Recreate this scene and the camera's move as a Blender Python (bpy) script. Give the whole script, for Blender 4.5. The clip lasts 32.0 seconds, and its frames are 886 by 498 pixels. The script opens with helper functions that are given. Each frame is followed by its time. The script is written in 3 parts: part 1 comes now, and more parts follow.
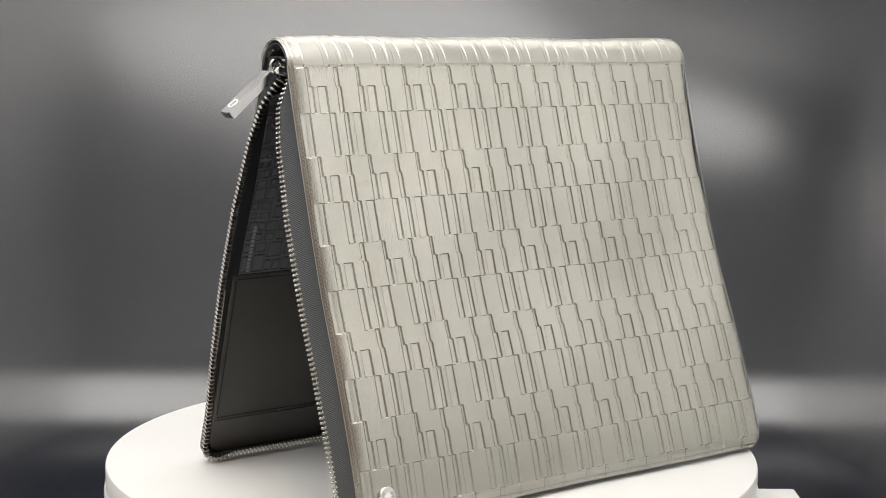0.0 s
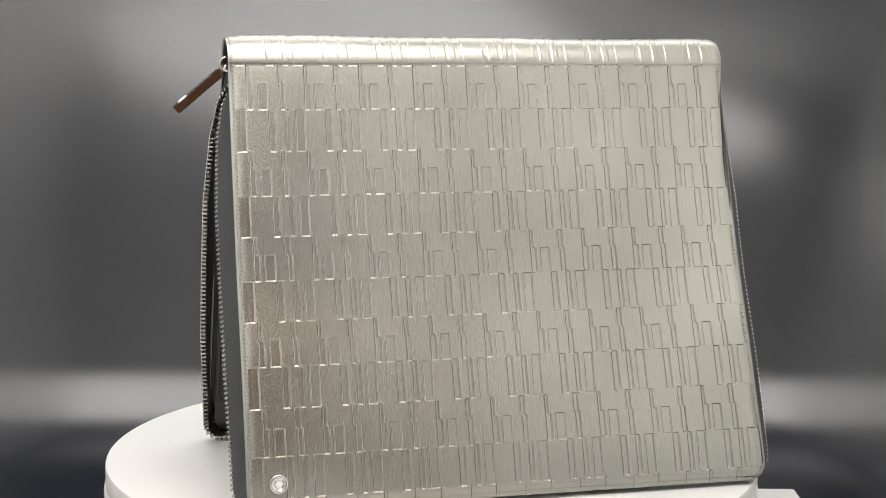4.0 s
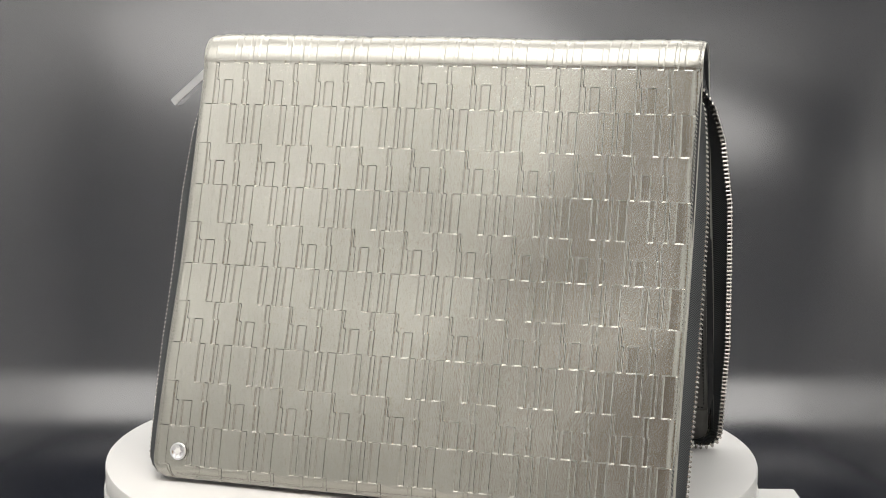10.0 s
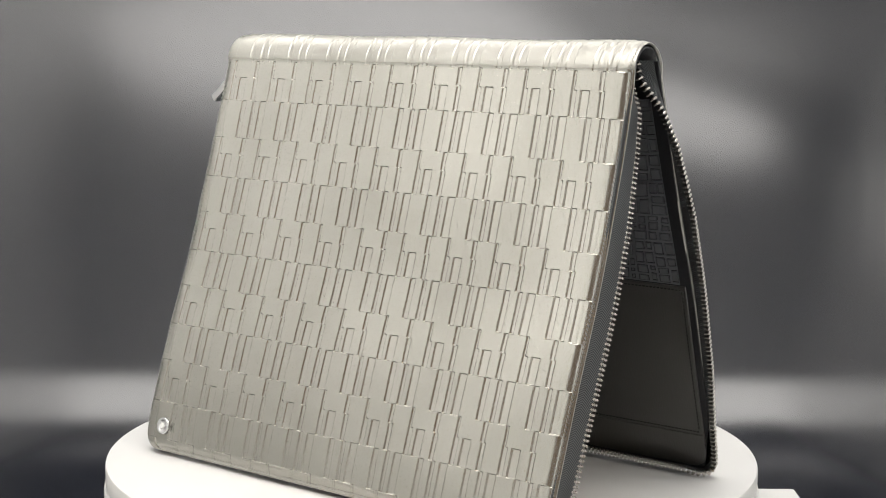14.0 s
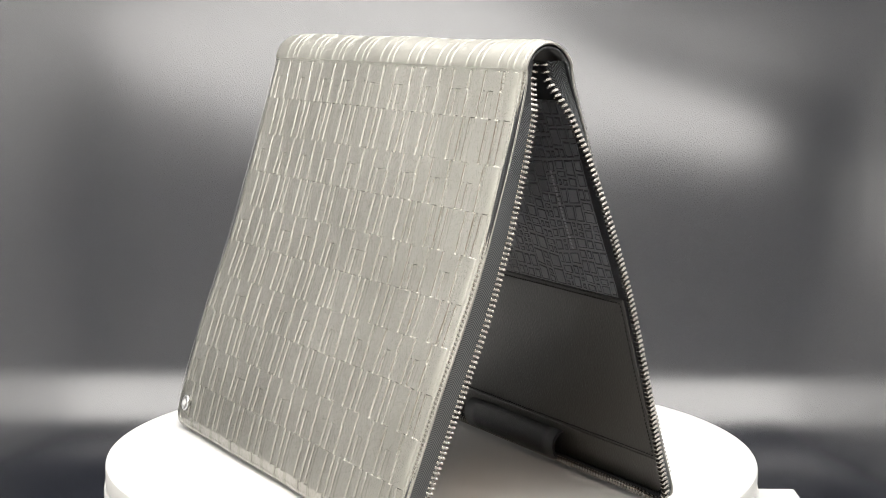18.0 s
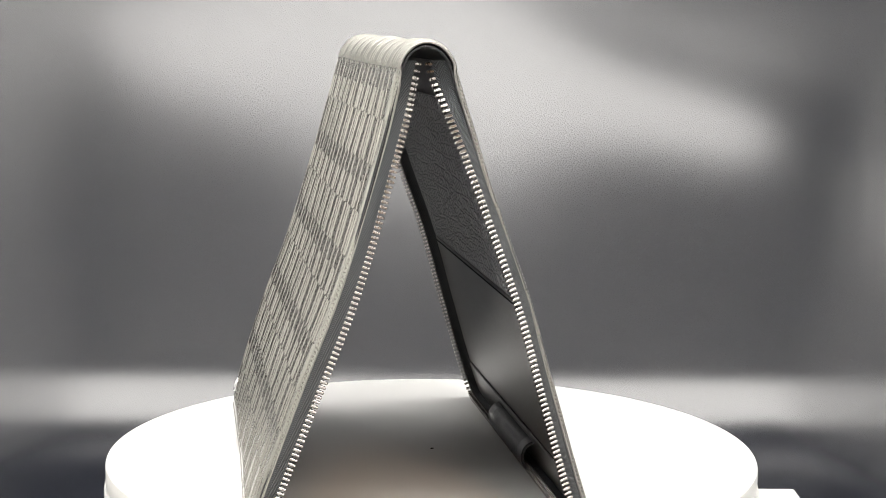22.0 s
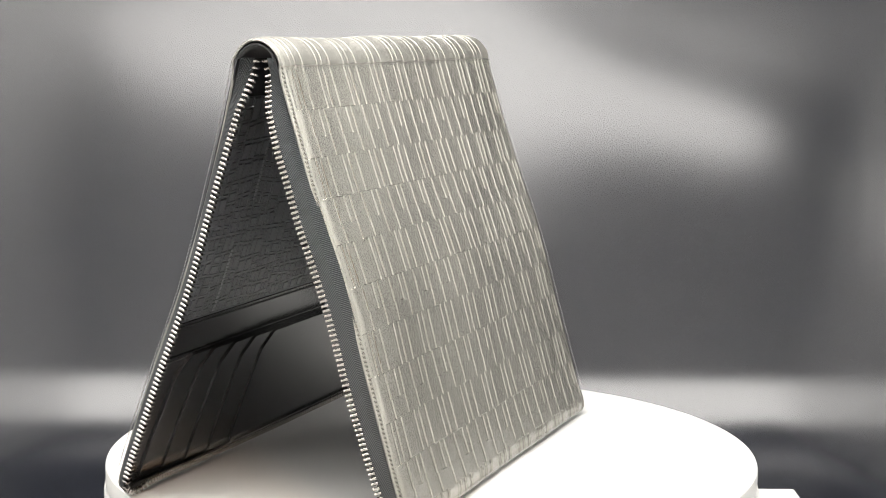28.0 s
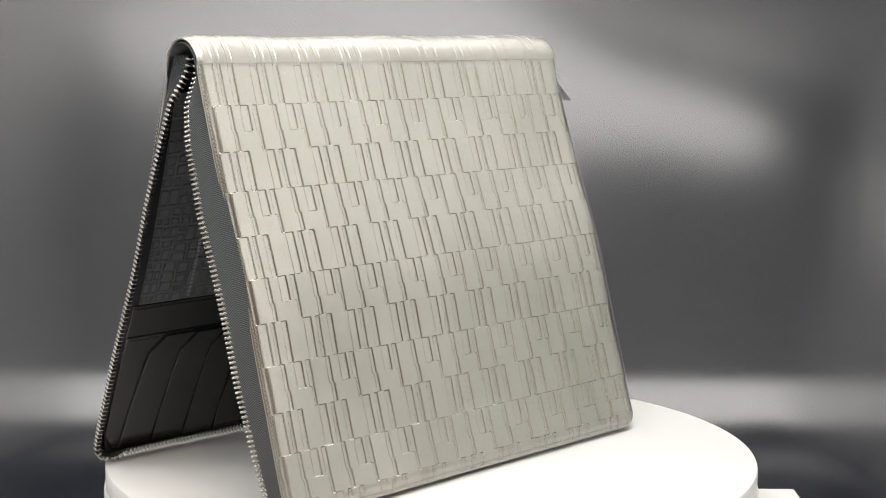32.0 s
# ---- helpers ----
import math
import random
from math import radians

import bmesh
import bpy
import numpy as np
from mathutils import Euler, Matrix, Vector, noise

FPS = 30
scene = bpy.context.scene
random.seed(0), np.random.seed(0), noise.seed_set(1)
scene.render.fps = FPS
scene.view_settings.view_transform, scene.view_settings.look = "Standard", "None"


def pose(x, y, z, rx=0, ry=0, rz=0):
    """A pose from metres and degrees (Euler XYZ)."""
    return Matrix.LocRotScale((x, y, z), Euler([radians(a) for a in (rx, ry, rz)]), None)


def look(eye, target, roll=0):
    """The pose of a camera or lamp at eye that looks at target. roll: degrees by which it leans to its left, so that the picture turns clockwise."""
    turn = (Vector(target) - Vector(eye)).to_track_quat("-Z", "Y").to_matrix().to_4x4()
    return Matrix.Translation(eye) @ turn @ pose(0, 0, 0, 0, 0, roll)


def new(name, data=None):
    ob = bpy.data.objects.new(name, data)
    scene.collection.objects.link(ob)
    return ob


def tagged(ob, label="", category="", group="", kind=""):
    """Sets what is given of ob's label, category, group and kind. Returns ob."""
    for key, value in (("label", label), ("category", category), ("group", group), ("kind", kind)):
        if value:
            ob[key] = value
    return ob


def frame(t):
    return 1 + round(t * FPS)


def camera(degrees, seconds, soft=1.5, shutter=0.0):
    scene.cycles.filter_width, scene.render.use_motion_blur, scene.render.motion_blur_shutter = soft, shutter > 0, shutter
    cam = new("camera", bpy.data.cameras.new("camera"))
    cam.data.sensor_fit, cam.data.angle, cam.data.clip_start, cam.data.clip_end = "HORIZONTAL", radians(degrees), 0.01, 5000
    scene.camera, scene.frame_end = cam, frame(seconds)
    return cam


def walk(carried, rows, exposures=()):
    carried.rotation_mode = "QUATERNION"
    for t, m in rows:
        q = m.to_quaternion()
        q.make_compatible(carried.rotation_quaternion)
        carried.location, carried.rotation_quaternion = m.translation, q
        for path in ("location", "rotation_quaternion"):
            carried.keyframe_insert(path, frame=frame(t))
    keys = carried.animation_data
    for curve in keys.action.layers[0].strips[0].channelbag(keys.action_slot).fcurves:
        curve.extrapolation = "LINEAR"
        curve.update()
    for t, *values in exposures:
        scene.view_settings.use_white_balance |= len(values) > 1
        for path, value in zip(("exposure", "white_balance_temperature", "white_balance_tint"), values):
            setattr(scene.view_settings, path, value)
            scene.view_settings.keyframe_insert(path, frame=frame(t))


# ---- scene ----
# The camera stands still; a turntable carries the portfolio round.
cam = camera(30.99, 32.0, soft=0.75)
EYE = Vector((0.0, -0.8182, 0.2201))
STAND = look(EYE, EYE + Vector((0.005740, 0.990399, -0.138116)), 0.524)
STOPS = [(0.0, 0.08), (3.0, 0.05), (6.0, 0.0), (10.0, 0.0), (14.0, 0.1), (17.0, 0.4), (19.0, 0.68),
         (21.0, 0.7), (25.0, 0.7), (28.0, 0.63), (30.0, 0.45), (32.0, 0.25)]
walk(cam, [(0.0, STAND), (32.0, STAND)], exposures=STOPS)


def turn(t):
    """Heading of the platter at t seconds, in degrees."""
    return 36.75 - 5.387 * t + 0.0015 * t * t


# ---- world and lamps ----
world = bpy.data.worlds.new("room_air")
scene.world = world
world.use_nodes = True
world.node_tree.nodes["Background"].inputs["Color"].default_value = (0.9, 0.85, 0.8, 1)
world.node_tree.nodes["Background"].inputs["Strength"].default_value = 0.02


def area(name, where, aim, sx, sy, watts, colour=(1, 0.97, 0.93), shape="RECTANGLE"):
    lamp = bpy.data.lights.new(name, "AREA")
    lamp.shape, lamp.size, lamp.size_y, lamp.energy, lamp.color = shape, sx, sy, watts, colour
    ob = new(name, lamp)
    ob.matrix_world = look(where, aim)
    return ob


LED_Y, LED_Z = -0.245, 0.60
area("led_front", (-0.055, LED_Y, LED_Z), (-0.055, LED_Y, 0), 0.73, 0.34, 3.5, shape="ELLIPSE")
area("led_rear", (0, 0.262, LED_Z), (0, 0.262, 0), 0.82, 0.22, 2.8)
area("room_lamp", (0.4, -1.6, 1.7), (0.4, -1.6, 0), 0.5, 0.5, 12.0, (1, 0.62, 0.33))


# ---- materials ----
class Nodes:
    """A few short cuts round one node material."""

    def __init__(self, name, colour, rough=0.5, metal=0.0):
        self.mat = bpy.data.materials.new(name)
        self.mat.use_nodes = True
        self.tree = self.mat.node_tree
        self.shader = self.tree.nodes["Principled BSDF"]
        self.set("Base Color", (*colour, 1))
        self.set("Roughness", rough)
        self.set("Metallic", metal)

    def set(self, key, value):
        self.shader.inputs[key].default_value = value

    def node(self, kind, **values):
        n = self.tree.nodes.new(kind)
        for key, value in values.items():
            n.inputs[key.replace("_", " ")].default_value = value
        return n

    def link(self, a, b):
        self.tree.links.new(a, b)

    def coords(self, scale=(1, 1, 1), uv=False):
        c = self.node("ShaderNodeTexCoord")
        m = self.node("ShaderNodeMapping", Scale=scale)
        self.link(c.outputs["UV" if uv else "Object"], m.inputs["Vector"])
        return m.outputs["Vector"]

    def noise(self, scale, detail=3, stretch=(1, 1, 1), rough=0.5, uv=False, twist=0.0):
        n = self.node("ShaderNodeTexNoise", Scale=scale, Detail=detail, Roughness=rough, Distortion=twist)
        self.link(self.coords(stretch, uv), n.inputs["Vector"])
        return n.outputs["Fac"]

    def ramp(self, fac, stops):
        r = self.node("ShaderNodeValToRGB")
        while len(r.color_ramp.elements) < len(stops):
            r.color_ramp.elements.new(0.5)
        for e, (at, c) in zip(r.color_ramp.elements, stops):
            e.position, e.color = at, (*c, 1) if len(c) == 3 else c
        self.link(fac, r.inputs["Fac"])
        return r.outputs["Color"]

    def span(self, fac, lo, hi, key):
        m = self.node("ShaderNodeMapRange", To_Min=lo, To_Max=hi)
        self.link(fac, m.inputs["Value"])
        self.link(m.outputs["Result"], self.shader.inputs[key])

    def bump(self, fac, depth, strength=1.0, under=None):
        b = self.last = self.node("ShaderNodeBump", Strength=strength, Distance=depth)
        self.link(fac, b.inputs["Height"])
        if under is not None:
            self.link(under, b.inputs["Normal"])
        self.link(b.outputs["Normal"], self.shader.inputs["Normal"])
        return b.outputs["Normal"]


def make_materials():
    m = {}
    n = Nodes("pewter_leather", (0.4, 0.39, 0.36), 0.36, 0.9)
    n.link(n.ramp(n.noise(14, 4), [(0.3, (0.34, 0.333, 0.302)), (0.7, (0.42, 0.412, 0.378))]), n.shader.inputs["Base Color"])
    mask = n.node("ShaderNodeAttribute")
    mask.attribute_name = "pressed"
    worn = n.node("ShaderNodeMapRange", To_Min=0.165, To_Max=0.225)
    n.link(n.noise(60, 4), worn.inputs["Value"])
    bend = n.node("ShaderNodeAttribute")
    bend.attribute_name = "spine"
    matt = n.node("ShaderNodeMath")
    matt.operation = "MULTIPLY_ADD"
    matt.inputs[1].default_value = 0.17
    n.link(bend.outputs["Fac"], matt.inputs[0])
    n.link(worn.outputs["Result"], matt.inputs[2])
    n.link(matt.outputs[0], n.shader.inputs["Roughness"])
    keep = n.node("ShaderNodeMapRange", To_Min=0.55, To_Max=0.38)
    keep.clamp = False
    n.link(mask.outputs["Fac"], keep.inputs["Value"])
    a = n.bump(n.noise(3600, 1), 0.00004, 0.5)
    cracks = n.ramp(n.noise(2300, 1, (1, 0.38, 0.38), twist=0.5), [(0.32, (0, 0, 0)), (0.6, (1, 1, 1))])
    n.bump(cracks, 0.0001, 0.6, a)
    n.link(keep.outputs["Result"], n.last.inputs["Strength"])
    m["leather"] = n.mat
    n = Nodes("pewter_leather_rim", (0.33, 0.325, 0.305), 0.42, 0.7)
    n.bump(n.noise(900, 3), 0.0005, 0.6)
    m["rim"] = n.mat
    n = Nodes("leather_edge_paint", (0.22, 0.21, 0.19), 0.5, 0.5)
    n.bump(n.noise(900, 3), 0.0003, 0.5)
    m["edge"] = n.mat
    n = Nodes("black_lining_leather", (0.016, 0.017, 0.02), 0.42)
    n.span(n.noise(90, 4), 0.34, 0.5, "Roughness")
    n.bump(n.noise(1300, 3), 0.0003, 0.5)
    m["lining"] = n.mat
    # same leather as the lining, painted lighter so the grooves between read as shaded
    n = Nodes("lit_embossed_lining_leather", (0.1, 0.107, 0.118), 0.32)
    n.set("Specular IOR Level", 1.0)
    n.span(n.noise(90, 4), 0.285, 0.36, "Roughness")
    n.bump(n.noise(1300, 3), 0.0003, 0.4)
    m["relief"] = n.mat
    n = Nodes("black_pocket_leather", (0.012, 0.0122, 0.0138), 0.3)
    n.set("Specular IOR Level", 0.8)
    n.set("IOR", 1.55)
    n.span(n.noise(70, 4), 0.22, 0.28, "Roughness")
    n.bump(n.noise(1100, 2, (1, 0.3, 0.3)), 0.0001, 0.5)
    m["pocket"] = n.mat
    n = Nodes("brown_black_pocket_leather", (0.052, 0.05, 0.046), 0.3)
    n.set("Specular IOR Level", 0.8)
    n.span(n.noise(70, 4), 0.29, 0.34, "Roughness")
    n.bump(n.noise(1300, 2, (1, 0.25, 0.25)), 0.0003, 0.6)
    m["wide_pocket"] = n.mat
    n = Nodes("charcoal_zip_tape", (0.035, 0.04, 0.045), 0.75)
    uv = n.node("ShaderNodeTexCoord").outputs["UV"]
    sep = n.node("ShaderNodeSeparateXYZ")
    n.link(uv, sep.inputs[0])

    def calc(op, a, b=None):
        k = n.node("ShaderNodeMath")
        k.operation = op
        for i, v in enumerate((a, b)):
            if v is None:
                continue
            if isinstance(v, (int, float)):
                k.inputs[i].default_value = v
            else:
                n.link(v, k.inputs[i])
        return k.outputs[0]
    zig = calc("ABSOLUTE", calc("SUBTRACT", calc("FRACT", calc("MULTIPLY", sep.outputs["Y"], 1 / 0.0064)), 0.5))
    phase = calc("ADD", calc("MULTIPLY", sep.outputs["X"], 2 * math.pi / 0.00105), calc("MULTIPLY", zig, 40.0))
    rib = calc("SINE", phase)
    n.link(n.ramp(calc("MULTIPLY_ADD", rib, 0.5), [(0.0, (0.024, 0.028, 0.032)), (1.0, (0.11, 0.12, 0.128))]), n.shader.inputs["Base Color"])
    n.bump(rib, 0.0005, 1.0)
    m["tape"] = n.mat
    n = Nodes("nickel_zip_metal", (0.42, 0.4, 0.375), 0.28, 1.0)
    n.span(n.noise(700, 3), 0.2, 0.32, "Roughness")
    m["nickel"] = n.mat
    n = Nodes("polished_steel", (0.6, 0.6, 0.61), 0.12, 1.0)
    n.span(n.noise(500, 3), 0.08, 0.22, "Roughness")
    m["steel"] = n.mat
    n = Nodes("grey_thread", (0.24, 0.235, 0.22), 0.6)
    n.bump(n.noise(3000, 2), 0.0001, 0.5)
    m["thread"] = n.mat
    n = Nodes("black_thread", (0.012, 0.012, 0.013), 0.7)
    n.bump(n.noise(3000, 2), 0.0001, 0.5)
    m["black_thread"] = n.mat
    n = Nodes("silver_print", (0.3, 0.31, 0.32), 0.5)
    n.span(n.noise(900, 3), 0.4, 0.7, "Roughness")
    m["print"] = n.mat
    n = Nodes("grey_dust", (0.1, 0.1, 0.1), 0.8)
    n.bump(n.noise(3000, 2), 0.0001, 0.5)
    m["dust"] = n.mat
    n = Nodes("white_turntable_plastic", (0.67, 0.668, 0.66), 0.45)
    n.span(n.noise(30, 4), 0.4, 0.5, "Roughness")
    n.bump(n.noise(900, 2), 0.0001, 0.3)
    m["white"] = n.mat
    n = Nodes("black_mark", (0.02, 0.02, 0.02), 0.6)
    m["mark"] = n.mat
    n = Nodes("black_gloss_sheet", (0.0085, 0.0098, 0.0152), 0.17)
    n.set("Specular IOR Level", 0.9)
    n.span(n.noise(5, 3, (1, 0.3, 2)), 0.15, 0.19, "Roughness")
    m["sheet"] = n.mat
    n = Nodes("silver_box_fabric", (0.88, 0.88, 0.87), 0.42, 0.5)
    n.bump(n.noise(160, 3), 0.001, 0.6)
    m["fabric"] = n.mat
    n = Nodes("warm_room_plaster", (0.5, 0.4, 0.29), 0.8)
    n.link(n.ramp(n.noise(3, 4), [(0.3, (0.46, 0.36, 0.26)), (0.7, (0.54, 0.43, 0.32))]), n.shader.inputs["Base Color"])
    m["plaster"] = n.mat
    n = Nodes("brown_wood", (0.2, 0.13, 0.08), 0.5)
    n.link(n.ramp(n.noise(6, 5, (1, 8, 8)), [(0.3, (0.14, 0.085, 0.05)), (0.7, (0.25, 0.16, 0.1))]), n.shader.inputs["Base Color"])
    m["wood"] = n.mat
    return m


M = make_materials()


# ---- mesh helpers ----
def mesh_of(name, verts, faces, material, smooth=False, uvs=None):
    me = bpy.data.meshes.new(name)
    me.from_pydata([tuple(v) for v in verts], [], faces)
    if uvs is not None:
        layer = me.uv_layers.new(name="UVMap")
        loops = np.empty(len(me.loops), dtype=np.int32)
        me.loops.foreach_get("vertex_index", loops)
        layer.data.foreach_set("uv", np.asarray(uvs, dtype=np.float32)[loops].ravel())
    me.materials.append(material)
    if smooth:
        me.polygons.foreach_set("use_smooth", [True] * len(me.polygons))
    me.update()
    return me


def hang(name, me, parent, label=""):
    ob = new(name, me)
    ob.parent = parent
    return tagged(ob, label)


def part(name, bm, material, parent, label="", smooth=False):
    """Links a bmesh as one mesh object under a thing or a part."""
    me = bpy.data.meshes.new(name)
    bmesh.ops.recalc_face_normals(bm, faces=bm.faces)
    bm.to_mesh(me)
    bm.free()
    me.materials.append(material)
    if smooth:
        me.polygons.foreach_set("use_smooth", [True] * len(me.polygons))
    return hang(name, me, parent, label)


def box(size, at=(0, 0, 0), bevel=0.0, segments=2):
    bm = bmesh.new()
    bmesh.ops.create_cube(bm, size=1, matrix=Matrix.Translation(at) @ Matrix.Diagonal((*size, 1)))
    if bevel:
        bmesh.ops.bevel(bm, geom=bm.edges[:], offset=bevel, segments=segments, affect="EDGES", profile=0.6)
    return bm


def lathe(profile, steps=96):
    """A turned solid round z from (radius, z) pairs; a radius of 0 closes it."""
    bm = bmesh.new()
    rings = []
    for r, z in profile:
        if r < 1e-6:
            rings.append([bm.verts.new((0, 0, z))])
        else:
            rings.append([bm.verts.new((r * math.cos(a), r * math.sin(a), z)) for a in np.linspace(0, 2 * math.pi, steps, False)])
    for a, b in zip(rings, rings[1:]):
        for i in range(steps):
            j = (i + 1) % steps
            ring = [a[i % len(a)], a[j % len(a)], b[j % len(b)], b[i % len(b)]]
            face = []
            for v in ring:
                if v not in face:
                    face.append(v)
            if len(face) > 2:
                bm.faces.new(face)
    return bm


# ---- the setting ----
FLOOR = -0.09
BOX = 0.42


def swept_sheet(x):
    """The (y, z) line of the backdrop at x: floor, sweep, and a wall that leans back and is slightly warped."""
    pts = [(y, FLOOR) for y in np.linspace(-0.19, 0.14, 26)]
    y, z, s = 0.16, FLOOR, 0.0
    centre = 0.232 - 0.31 * 0.5 * ((x + 0.06) + math.sqrt((x + 0.06) ** 2 + 0.004))
    tip = 1 / (1 + math.exp(-(x - 0.12) / 0.05))
    below_warp, above_warp = 0.75 + 0.45 * tip, 0.85 + 0.6 * tip
    while z < 0.52:
        pts.append((y, z))
        elev = math.degrees(math.atan2(LED_Z - z, y - LED_Y))
        sight = math.degrees(math.atan2(z - EYE.z, y - EYE.y))
        lean = (elev - sight) / 2 + WARP * (centre - z) * (below_warp if z < centre else above_warp) + 0.5 * math.sin(17 * x + 5) * math.sin(21 * z)
        lean = max(lean, 90 - math.degrees((s - 0.014 * (1 - math.exp(-s / 0.014))) / 0.19))
        a = radians(90 - lean)
        y += 0.004 * math.cos(a)
        z += 0.004 * math.sin(a)
        s += 0.004
    return pts


WARP = 54.0


def setting():
    xs = np.linspace(-0.40, 0.385, 63)
    cols = [swept_sheet(x) for x in xs]
    n = min(len(c) for c in cols)
    verts = [(x - 0.046 * max(0, (x - 0.2) / 0.185) * (0.3 + 0.7 * math.exp(-((z + 0.03) / 0.05) ** 2)), y, z) for x, col in zip(xs, cols) for y, z in col[:n]]
    faces = [(i * n + j, (i + 1) * n + j, (i + 1) * n + j + 1, i * n + j + 1) for i in range(len(xs) - 1) for j in range(n - 1)]
    ob = new("backdrop", mesh_of("backdrop", verts, faces, M["sheet"], True))
    mod = ob.modifiers.new("thickness", "SOLIDIFY")
    mod.thickness, mod.offset = 0.001, -1
    tagged(ob, "glossy black plastic backdrop sheet swept up behind the turntable", "backdrop", kind="structure")

    def wall(name, size, at, mat, label, cat="wall"):
        return tagged(new(name, part_mesh(name, box(size, at), mat)), label, cat, kind="structure")
    back, fore, top = 0.62, -0.42, 0.66
    deep, high = back - fore, top - FLOOR
    my, mz = (back + fore) / 2, (top + FLOOR) / 2
    silver = "silver-white fabric of the photo box"
    wall("wall_west", (0.01, deep, high), (-BOX, my, mz), M["fabric"], silver)
    wall("wall_east", (0.01, deep, high), (BOX, my, mz), M["fabric"], silver)
    wall("wall_north", (2 * BOX, 0.01, high), (0, back + 0.006, mz), M["fabric"], silver)
    side = BOX - GAP
    wall("wall_south_left", (side, 0.008, high), (-GAP - side / 2, fore - 0.005, mz), M["fabric"], silver + ", beside the opening")
    wall("wall_south_right", (side, 0.008, high), (GAP + side / 2, fore - 0.005, mz), M["fabric"], silver + ", beside the opening")
    wall("wall_south_top", (2 * GAP, 0.008, top - SILL[1]), (0, fore - 0.005, (top + SILL[1]) / 2), M["fabric"], silver + ", over the opening")
    wall("wall_south_bottom", (2 * GAP, 0.008, SILL[0] - FLOOR), (0, fore - 0.005, (FLOOR + SILL[0]) / 2), M["fabric"], silver + ", under the opening")
    wall("ceiling", (2 * BOX + 0.02, deep + 0.03, 0.01), (0, my, top + 0.006), M["fabric"], "silver-white fabric top of the photo box", "ceiling")
    wall("floor", (2 * BOX + 0.02, deep + 0.03, 0.01), (0, my, FLOOR - 0.007), M["fabric"], "silver-white fabric bottom of the photo box", "floor")
    low = FLOOR - 0.013
    wall("table_floor", (2.2, 1.5, 0.03), (0, 0, low - 0.015), M["wood"], "brown wooden table under the photo box", "table")
    wall("room_floor", (4.4, 4.4, 0.05), (0, -0.6, low - 0.78), M["wood"], "dim brown wooden room floor", "floor")
    wall("room_wall_north", (4.4, 0.1, 2.6), (0, 1.6, low + 0.545), M["plaster"], "dim warm plaster room wall")
    wall("room_wall_south", (4.4, 0.1, 2.6), (0, -2.8, low + 0.545), M["plaster"], "dim warm plaster room wall")
    wall("room_wall_east", (0.1, 4.3, 2.6), (2.15, -0.6, low + 0.545), M["plaster"], "dim warm plaster room wall")
    wall("room_wall_west", (0.1, 4.3, 2.6), (-2.15, -0.6, low + 0.545), M["plaster"], "dim warm plaster room wall")
    wall("room_ceiling", (4.4, 4.5, 0.1), (0, -0.6, low + 1.9), M["plaster"], "dim warm plaster room ceiling", "ceiling")
    # dust on the sheet
    rnd = random.Random(4)
    verts, faces = [], []
    for k in range(46):
        x = rnd.uniform(-0.34, 0.32)
        col = swept_sheet(x)
        y, z = rnd.choice(col[26:])
        size = rnd.choice((0.0002, 0.0003, 0.0003, 0.0005))
        b = len(verts)
        for dx, dy, dz in ((1, 0, 0), (0, 0, 1), (-1, 0, 0), (0, 0, -1), (0, -0.6, 0)):
            verts.append((x + dx * size * rnd.uniform(0.7, 1.5), y + dy * size - 0.0002, z + dz * size))
        faces += [(b + i, b + (i + 1) % 4, b + 4) for i in range(4)] + [(b + 3, b + 2, b + 1, b)]
    tagged(new("dust", mesh_of("dust", verts, faces, M["dust"])), "pale dust specks on the black sheet", "dust", kind="stuff")


GAP = 0.137
SILL = (0.085, 0.42)


def part_mesh(name, bm, material):
    me = bpy.data.meshes.new(name)
    bm.to_mesh(me)
    bm.free()
    me.materials.append(material)
    return me


setting()


# ---- the turntable ----
def turntable():
    t = tagged(new("turntable"), "round white plastic display turntable on the black sheet", "turntable")
    t.matrix_world = pose(0, 0, 0)
    R = 0.1683
    platter = part("platter", lathe([(0, 0), (R - 0.0012, 0), (R - 0.0003, -0.0003), (R, -0.0012), (R, -0.0100), (R - 0.001, -0.0110), (0, -0.0110)], 192),
                   M["white"], t, "flat round white platter", True)
    platter.data.set_sharp_from_angle(angle=radians(30))
    part("centre_mark", lathe([(0, 0.0003), (0.0008, 0.0003), (0.001, -0.0002), (0, -0.0002)], 12), M["mark"], platter, "small black mark at the centre")
    base = part("base", lathe([(0, -0.0114), (R - 0.002, -0.0114), (R + 0.0002, -0.0120), (R + 0.0009, -0.0132), (R + 0.0009, -0.070), (R - 0.003, FLOOR + 0.0015), (0, FLOOR + 0.0015)], 192),
                M["white"], t, "white drum base", True)
    base.data.set_sharp_from_angle(angle=radians(30))
    part("control_box", box((0.036, 0.03, 0.040), (R + 0.0085, 0.0, -0.0447), 0.0012, 3), M["white"], t, "white control box on the base's side")
    return t, platter


TABLE, PLATTER = turntable()

